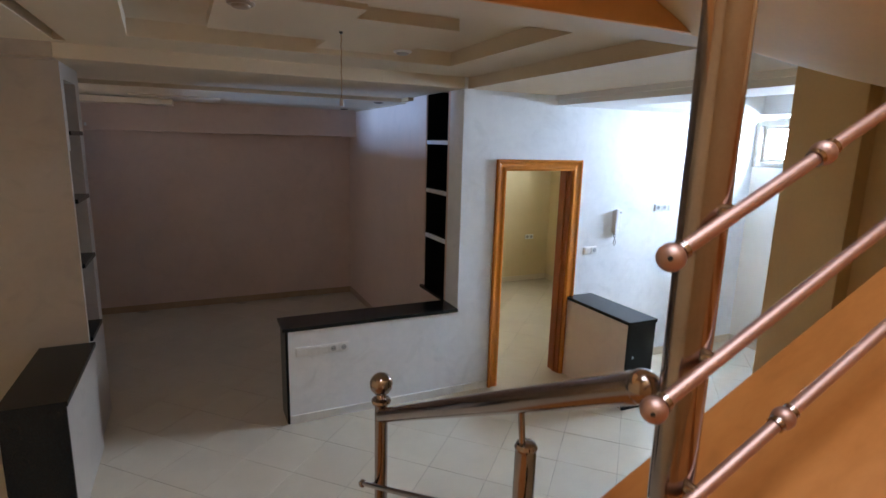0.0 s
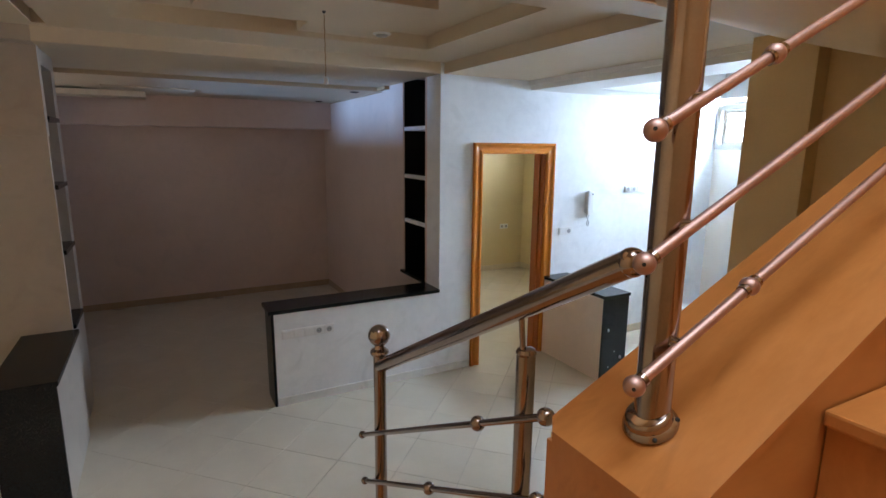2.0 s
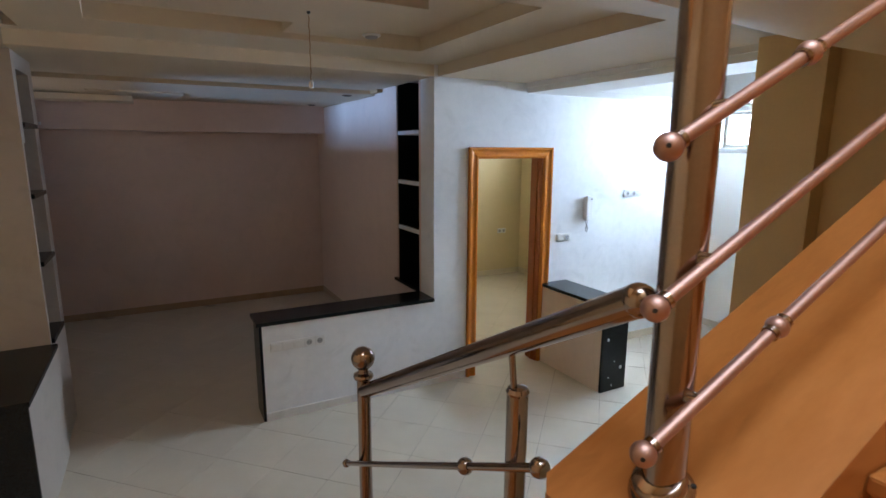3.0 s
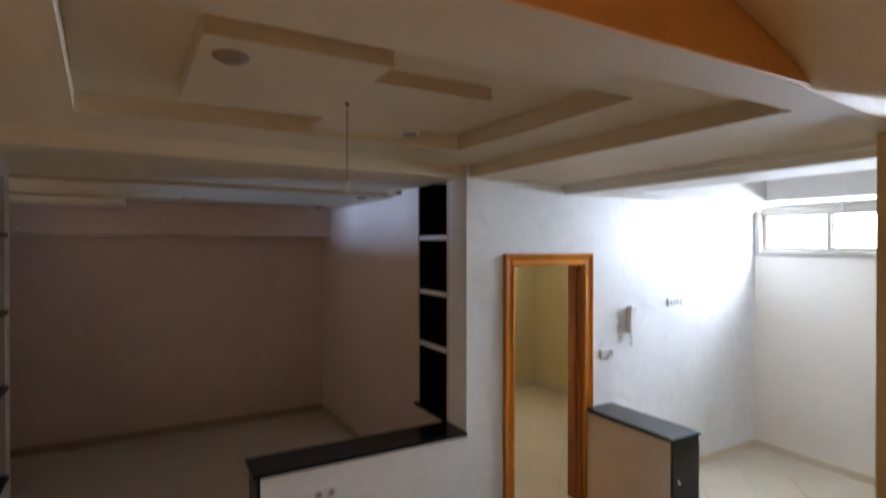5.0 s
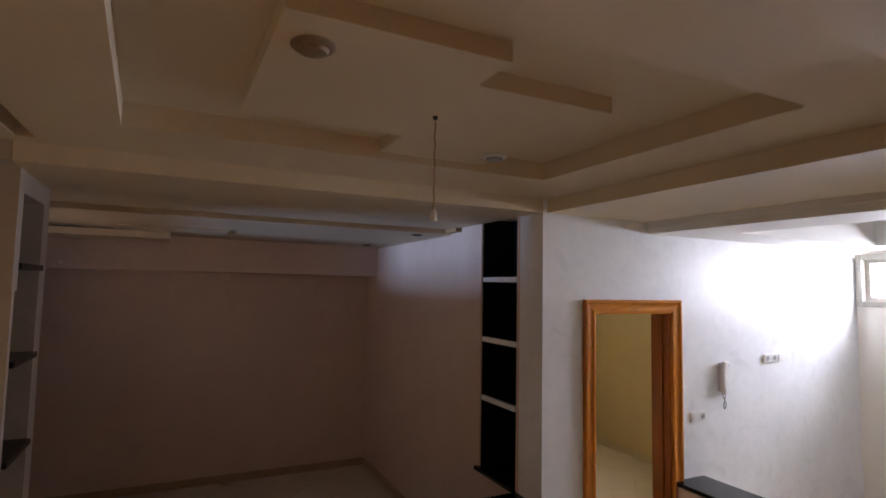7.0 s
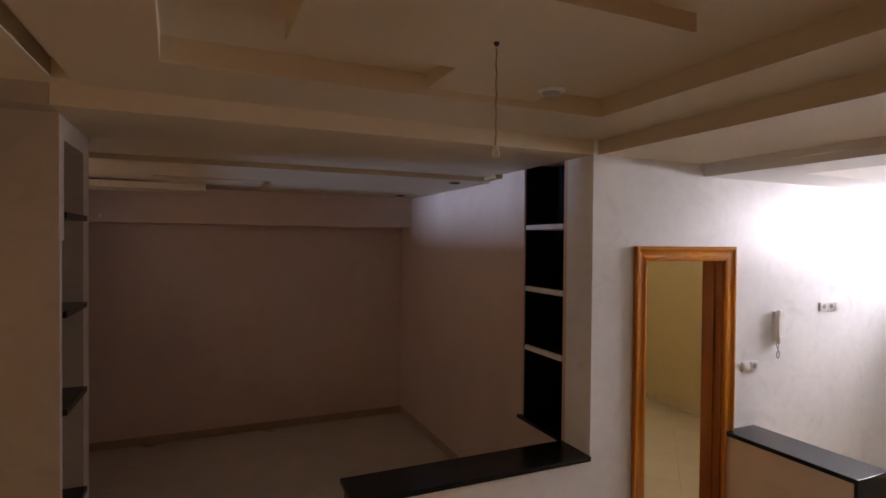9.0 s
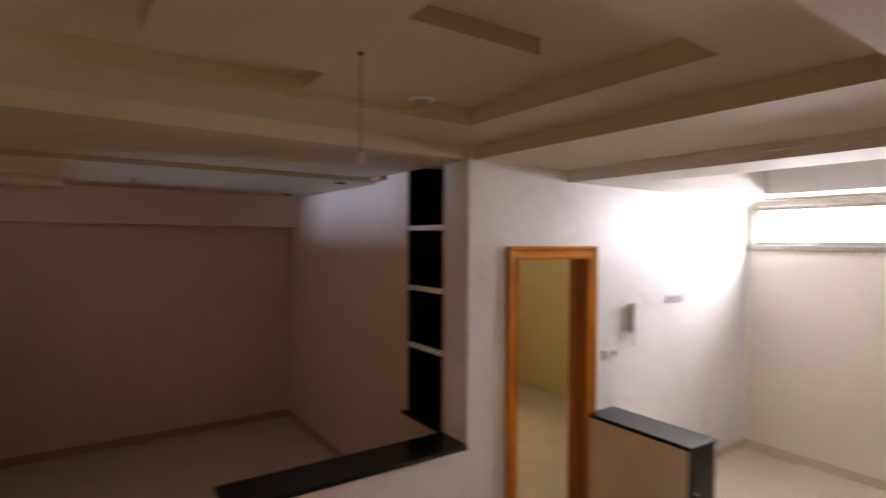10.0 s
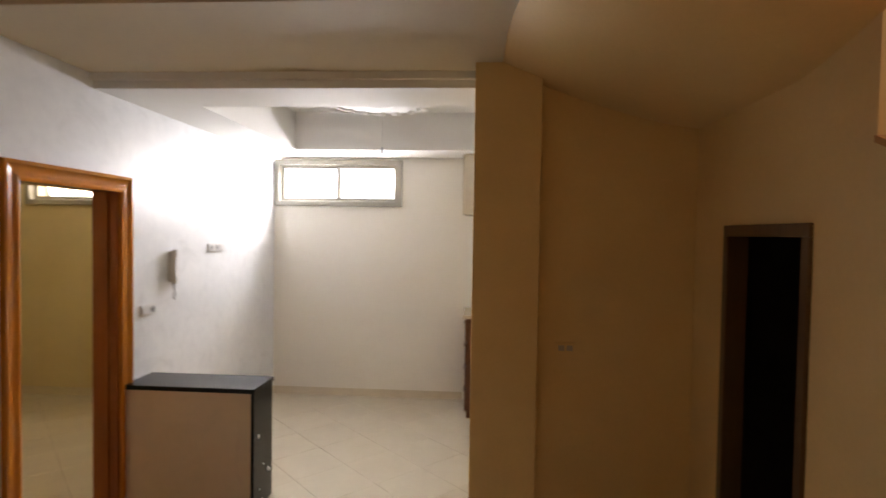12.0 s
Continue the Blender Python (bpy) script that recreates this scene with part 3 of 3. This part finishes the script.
def lower_railing():
    rl = empty("stair_railing", (0.686, 2.045, 0.18), "polished steel railing with ball finials beside the lower steps", "railing", "stair railings")
    # newel with a turned ball finial
    part("newel_post", tube((0.686, 2.045, 0.181), (0.686, 2.045, 1.295), 0.0245), M_STEEL, rl, smooth=True)
    part("collar", lathe([(0.024, 0), (0.034, 0.006), (0.037, 0.014), (0.034, 0.022), (0.02, 0.028), (0.017, 0.045)], (0.686, 2.045, 1.29)), M_STEEL, rl, smooth=True)
    part("ball_finial", ball((0.686, 2.045, 1.372), 0.043), M_STEEL, rl, smooth=True)
    a, b = Vector((0.686, 2.03, 1.253)), Vector((0.69, 0.84, 1.902))
    part("handrail", tube(a, b, 0.026), M_STEEL, rl, smooth=True)
    part("end_cap", ball(b, 0.027), M_STEEL, rl, smooth=True)
    for y, zt, zb in ((1.152, 1.615, 0.721),):
        x = 0.711
        part("post", tube((x, y, zb), (x, y, zt), 0.023), M_STEEL, rl, smooth=True)
        part("post_cap", lathe([(0.023, 0), (0.025, 0.006), (0.021, 0.014), (0.01, 0.018)], (x, y, zt)), M_STEEL, rl, smooth=True)
        k = (y - a.y) / (b.y - a.y)
        part("support_pin", tube((x - 0.01, y, zt + 0.014), a.lerp(b, k) + Vector((0.004, 0, -0.02)), 0.007), M_STEEL, rl, smooth=True)
        part("post_flange", lathe([(0.045, 0), (0.045, 0.008), (0.036, 0.018), (0.025, 0.024)], (x, y, zb)), M_STEEL, rl, smooth=True)
    part("post_flange", lathe([(0.045, 0), (0.045, 0.008), (0.036, 0.018), (0.026, 0.024)], (0.686, 2.045, 0.18)), M_STEEL, rl, smooth=True)
    for y0, z0, mids in ((2.135, 0.915, (1.305, 1.045)), (2.115, 0.715, (1.568, 1.06)), (2.12, 0.50, (1.35,))):
        p0, p1 = Vector((0.64, y0, z0)), Vector((0.69, 1.03 if z0 > 0.6 else 1.2, 0))
        p1.z = z0 + 0.548 * (y0 - p1.y)
        rod = part("rod", tube(p0, p1, 0.0095, seg=14), M_STEEL, rl, smooth=True)
        part("rod_ball", ball(p0, 0.016), M_STEEL, rod, smooth=True)
        for y in mids:
            k = (y - p0.y) / (p1.y - p0.y)
            part("rod_ball", ball(p0.lerp(p1, k), 0.021), M_STEEL, rod, smooth=True)
        for y in (2.045, 1.152):
            k = (y - p0.y) / (p1.y - p0.y)
            c = p0.lerp(p1, k)
            part("bracket", tube(c, c + Vector((0.03, 0, 0)), 0.008, seg=12), M_STEEL, rod, smooth=True)
    return rl


def upper_railing():
    rl = empty("stair_railing", (0.715, 0.792, kerb(0.715)), "polished steel railing reflecting orange marble on the stair kerb", "railing", "stair railings")
    for px in (0.715, 1.72):
        base = kerb(px)
        post_flange(rl, px, 0.792, base, 0.467)
        part("post", tube((px, 0.792, base + 0.01), (px, 0.792, base + 0.98), 0.031, seg=28), M_STEEL, rl, smooth=True)
        part("post_cap", ball((px, 0.792, base + 0.98), 0.031, squash=0.5), M_STEEL, rl, smooth=True)
    a = Vector((0.60, 0.792, kerb(0.60) + 1.06))
    b = Vector((1.84, 0.792, kerb(1.84) + 1.06))
    part("handrail", tube(a, b, 0.026), M_STEEL, rl, smooth=True)
    for px in (0.715, 1.72):
        part("support_pin", tube((px, 0.792, kerb(px) + 1.0), (px, 0.792, kerb(px) + 1.05), 0.008), M_STEEL, rl, smooth=True)
    for z0, mids in ((2.122, (0.876, 1.5)), (1.926, (1.27, 1.65)), (1.728, (0.884, 1.4))):
        p0 = Vector((0.613, 0.748, z0))
        p1 = Vector((1.84, 0.748, z0 + 0.48 * (1.84 - 0.613)))
        rod = part("rod", tube(p0, p1, 0.0095, seg=16), M_ROD, rl, smooth=True)
        d = (p1 - p0).normalized()
        part("rod_ball", ball(p0, 0.0175), M_ROD, rod, smooth=True)
        hole = (Vector((-0.75, -0.62, 0.1))).normalized()
        part("set_screw", tube(p0 + hole * 0.0165, p0 + hole * 0.0177, 0.0032, seg=10), M_DARK, rod)
        part("ball_collar", tube(p0 + d * 0.014, p0 + d * 0.022, 0.0125, seg=14), M_STEEL, rod, smooth=True)
        for x in mids:
            k = (x - p0.x) / (p1.x - p0.x)
            c = p0.lerp(p1, k)
            part("rod_ball", ball(c, 0.017), M_ROD, rod, smooth=True)
            part("ball_collar", tube(c - d * 0.020, c + d * 0.020, 0.0125, seg=14), M_STEEL, rod, smooth=True)
        for px in (0.715, 1.72):
            k = (px - p0.x) / (p1.x - p0.x)
            c = p0.lerp(p1, k)
            part("bracket", tube(c, (px, 0.77, c.z), 0.011, seg=14), M_STEEL, rod, smooth=True)
    return rl


lower_railing()
upper_railing()


# ---- wall fittings ----
def sockets(x0, z0, w, h, n, holes, label):
    """A row of n switch and socket plates on the door wall; holes: which of them are round sockets."""
    s = empty("wall_sockets", (x0, YN, z0), label, "socket")
    part("frame", boxes((x0, x0 + w, YN - 0.012, YN - 0.001, z0, z0 + h), bevel=0.003), M_PLASTIC, s)
    cw = w / n
    for i in range(n):
        a = x0 + cw * i
        m = part("module", boxes((a + 0.006, a + cw - 0.006, YN - 0.016, YN - 0.0125, z0 + 0.008, z0 + h - 0.008), bevel=0.001), M_PLASTIC, s)
        if i in holes:
            r = min(cw, h) * 0.3
            part("socket_well", tube((a + cw / 2, YN - 0.0185, z0 + h / 2), (a + cw / 2, YN - 0.0165, z0 + h / 2), r), M_GREYP, m, smooth=True)
            for dx in (-0.35, 0.35):
                part("socket_hole", tube((a + cw / 2 + dx * r, YN - 0.0195, z0 + h / 2), (a + cw / 2 + dx * r, YN - 0.0187, z0 + h / 2), r * 0.16, seg=10), M_DARK, m)
        else:
            part("rocker", boxes((a + 0.014, a + cw - 0.014, YN - 0.0195, YN - 0.0165, z0 + 0.014, z0 + h - 0.014), bevel=0.001), M_PLASTIC, m)
    return s


sockets(0.745, 0.565, 0.425, 0.075, 5, (3, 4), "long row of white switches and sockets on the half wall")
sockets(3.53, 1.215, 0.17, 0.075, 2, (1,), "small white switch and socket plate on plaster")
sockets(4.42, 1.62, 0.27, 0.072, 3, (0, 1), "white triple socket plate on the bright wall")


def intercom():
    ic = empty("intercom_handset", (3.90, YN, 1.42), "white wall intercom handset with a dangling cord", "intercom")
    part("base_plate", boxes((3.866, 3.965, YN - 0.031, YN - 0.001, 1.42, 1.645), bevel=0.006), M_PLASTIC, ic)
    hs = part("handset", boxes((3.862, 3.908, YN - 0.056, YN - 0.032, 1.405, 1.66), bevel=0.009), M_PLASTIC, ic, "white handset")
    part("earpiece", boxes((3.864, 3.906, YN - 0.064, YN - 0.057, 1.60, 1.655), bevel=0.004), M_PLASTIC, hs)
    part("mouthpiece", boxes((3.864, 3.906, YN - 0.064, YN - 0.057, 1.41, 1.46), bevel=0.004), M_PLASTIC, hs)
    part("button", tube((3.945, YN - 0.034, 1.62), (3.945, YN - 0.0305, 1.62), 0.008, seg=12), M_DARK, ic)
    pts = [(3.87 + 0.05 * t / 12 + 0.025 * math.sin(t * 0.5), YN - 0.03 + 0.004 * math.sin(t * 1.7), 1.41 - 0.12 * math.sin(math.pi * t / 12)) for t in range(13)]
    part("cord", wire(pts, 0.0035), M_GREYP, ic)
    return ic


intercom()


def detector(x, y, z, base, cap, label):
    d = empty("ceiling_disc", (x, y, z), label, "ceiling fitting", "ceiling discs")
    part("base", lathe([(0.052, -0.012), (0.06, -0.006), (0.06, -0.001)], (x, y, z)), base, d, smooth=True)
    part("cap", lathe([(0.02, -0.026), (0.036, -0.022), (0.042, -0.0125)], (x, y, z)), cap, d, smooth=True)


detector(1.36, 3.66, LP, M_PLASTIC, M_GREYP, "small round white ceiling fitting on the gypsum plate")
detector(0.33, 2.90, LP, M_DISC, M_DISC, "small round ceiling fitting browned to look recessed in the gypsum plate")


def spotlight(x, y, z):
    d = empty("recessed_spotlight", (x, y, z), "unlit recessed spotlight in the salon ceiling", "spotlight", "salon spotlights")
    part("ring", lathe([(0.045, -0.008), (0.055, -0.001)], (x, y, z)), M_DFRAME, d, smooth=True)
    part("lens", lathe([(0.036, -0.011), (0.036, -0.0085)], (x, y, z)), M_NEARBLACK, d)


spotlight(1.93, 5.90, 2.665)
spotlight(1.93, 7.35, 2.665)


def pendant():
    p = empty("hanging_lamp_cable", (0.862, 3.27, LP), "bare twisted ceiling cable with a small lamp holder", "lamp cable")
    part("ceiling_hook", lathe([(0.005, -0.014), (0.010, -0.006), (0.010, -0.001)], (0.862, 3.27, LP)), M_DARK, p)
    pts = [(0.862 + 0.0015 * math.sin(i * 1.3), 3.27 + 0.0015 * math.cos(i * 1.3), LP - 0.02 - 0.33 * i / 24) for i in range(25)]
    part("cable", wire(pts, 0.0032), M_CABLE, p)
    part("lamp_holder", lathe([(0.008, -0.392), (0.013, -0.388), (0.012, -0.36), (0.006, -0.348)], (0.862, 3.27, LP)), M_PLASTIC, p, smooth=True)


pendant()


def rosette():
    """A round plaster ornament with raised ribs in the kitchen coffer."""
    c = (4.42, 2.92, 2.98)
    r = empty("ceiling_rosette", c, "round white plaster ceiling rosette with raised ribs", "ceiling rosette")
    part("disc", lathe([(0.10, -0.150), (0.26, -0.144), (0.39, -0.126), (0.475, -0.098), (0.525, -0.062), (0.55, -0.03), (0.555, -0.001)], c, 56), M_KCEIL, r, smooth=True)
    for i in range(16):
        a = 2 * math.pi * (i + 0.5) / 16
        bm = boxes((-0.075, 0.075, -0.022, 0.022, -0.016, 0.016), bevel=0.008)
        bmesh.ops.transform(bm, matrix=Matrix.Translation(c) @ Matrix.Rotation(a, 4, "Z") @ Matrix.Translation((0.395, 0, -0.128)) @ Matrix.Rotation(radians(-14), 4, "Y") @ Matrix.Rotation(radians(38), 4, "Z"), verts=bm.verts[:])
        part("rib", bm, M_KCEIL, r)
    part("boss", ball(Vector(c) + Vector((0, 0, -0.148)), 0.12, squash=0.25), M_KCEIL, r, smooth=True)


rosette()


def kitchen_cable():
    p = empty("hanging_lamp_cable", (4.42, 2.89, 2.84), "short pale lamp cable under the ceiling rosette", "lamp cable")
    part("cable", wire([(4.42 + 0.002 * math.sin(i), 2.89, 2.85 - 0.036 * i) for i in range(11)], 0.0022), M_PLASTIC, p)
    part("lamp_holder", lathe([(0.006, -0.41), (0.011, -0.405), (0.010, -0.37), (0.005, -0.355)], (4.42, 2.89, 2.85)), M_GREYP, p, smooth=True)


kitchen_cable()


def blank_plate():
    b = empty("wall_plate", (3.06, 1.62, 1.195), "cream blank socket plate on the corridor wall", "socket")
    part("frame", boxes((3.048, 3.0595, 1.565, 1.675, 1.165, 1.225), bevel=0.003), M_CREAM, b)
    part("cover", boxes((3.043, 3.0475, 1.573, 1.667, 1.172, 1.218), bevel=0.002), M_CREAM, b)
    for y in (1.598, 1.642):
        part("module", boxes((3.0405, 3.0428, y - 0.016, y + 0.016, 1.18, 1.21), bevel=0.0008), M_WEST, b)


blank_plate()


def bedroom_socket():
    b = empty("wall_socket", (5.17, 7.68, 0.71), "small white double socket on the yellow bedroom wall", "socket")
    f = part("frame", boxes((5.09, 5.25, 7.668, 7.679, 0.71, 0.79), bevel=0.003), M_PLASTIC, b)
    for x in (5.13, 5.21):
        part("socket_well", tube((x, 7.664, 0.75), (x, 7.6675, 0.75), 0.024), M_GREYP, f, smooth=True)


def ceiling_dash_and_crack():
    """A brown box and line for a dash and crack atop the salon wall."""
    b = empty("ceiling_dash", (2.13, 5.55, 2.66), "small brown box and line for a dash and crack under the salon ceiling", "junction box")
    part("box", boxes((2.105, XP - 0.001, 5.48, 5.69, 2.668, 2.701), bevel=0.004), M_CABLE, b)
    # thin wire drawn for the crack along the wall top
    part("cable", wire([(XP - 0.006, 5.69 + 0.24 * i, 2.657 + 0.002 * math.sin(i * 2.1)) for i in range(9)], 0.005), M_CABLE, b)


def screw_glint():
    # white plate and pin stand in for the glint on a screw
    b = empty("screw_glint", (-0.99, 7.62, 2.365), "tiny white dot for a screw's glint on the salon bulkhead", "hook")
    part("plate", boxes((-1.003, -0.977, 7.612, 7.619, 2.35, 2.385), bevel=0.002), M_PLASTIC, b)
    part("pin", tube((-0.99, 7.613, 2.358), (-0.99, 7.59, 2.364), 0.005, seg=10), M_PLASTIC, b, smooth=True)


bedroom_socket()
ceiling_dash_and_crack()
screw_glint()


# ---- kitchen corner ----
def base_cabinet():
    c = empty("kitchen_base_cabinet", (5.55, 1.9, 0), "brown wooden kitchen base cabinet with drawers", "cabinet")
    part("body", boxes((5.30, XE - 0.015, 1.25, 2.19, 0.001, 0.98)), M_BROWN, c)
    for i in range(4):
        z = 0.06 + 0.23 * i
        f = part("drawer_front", boxes((5.32, XE - 0.03, 2.191, 2.21, z, z + 0.21), bevel=0.004), M_BROWN, c)
        part("handle", tube((5.5, 2.222, z + 0.15), (5.68, 2.222, z + 0.15), 0.006, seg=10), M_STEEL, f, smooth=True)
    return c


base_cabinet()
tagged(part("kitchen_worktop", boxes((5.27, XE - 0.014, 1.22, 2.235, 0.981, 1.015), bevel=0.004), M_SKIRT), "pale stone worktop on the brown cabinet", "worktop")
wc = empty("kitchen_wall_cabinet", (5.6, 1.9, 2.0), "plain pale kitchen wall cabinet under the ceiling", "cabinet")
part("body", boxes((5.5, XE - 0.002, 1.22, 2.24, 2.0, 2.61)), M_SKIRT, wc)
part("door", boxes((5.51, XE - 0.01, 2.241, 2.26, 2.01, 2.60), bevel=0.003), M_SKIRT, wc)


# ---- floor tiles on the diagonal ----
TILE, JOINT = 0.42, 0.003
tile_bm = boxes((-(TILE - JOINT) / 2, (TILE - JOINT) / 2, -(TILE - JOINT) / 2, (TILE - JOINT) / 2, -0.0039, 0.0), bevel=0.0012)
tile_me = mesh("tile", tile_bm, M_TILE)
rnd = random.Random(4)
u0, v0 = 1.905 / math.sqrt(2), 5.48 / math.sqrt(2)
rest = []
count = 0
for i in range(-30, 30):
    for j in range(-30, 30):
        # u runs along (-1, 1), v along (1, 1)
        u, v = u0 + (i + 0.5) * TILE, v0 + (j + 0.5) * TILE
        x, y = (v - u) / math.sqrt(2), (v + u) / math.sqrt(2)
        if not (-2.2 < x < 6.0 and -0.7 < y < 8.1):
            continue
        near = (y > 2.2 and -1.3 < x and y < 7.9 and not (x > 5.75)) and not (x > 2.3 and y > 6.9) and not (x < -0.9 and y < 4.4)
        if near and count < 300:
            t = new("tile", tile_me)
            t.matrix_world = pose(x, y, rnd.uniform(-0.0003, 0.0003), rnd.uniform(-0.05, 0.05), rnd.uniform(-0.05, 0.05), 45)
            t.parent = floor
            count += 1
        else:
            rest.append((x, y))
bm = bmesh.new()
for x, y in rest:
    vs = add_box(bm, -(TILE - JOINT) / 2, (TILE - JOINT) / 2, -(TILE - JOINT) / 2, (TILE - JOINT) / 2, -0.0039, 0.0)
    bmesh.ops.transform(bm, matrix=pose(x, y, 0, 0, 0, 45), verts=vs)
tagged(part("outer_tiles", bm, M_TILE, floor), kind="stuff")
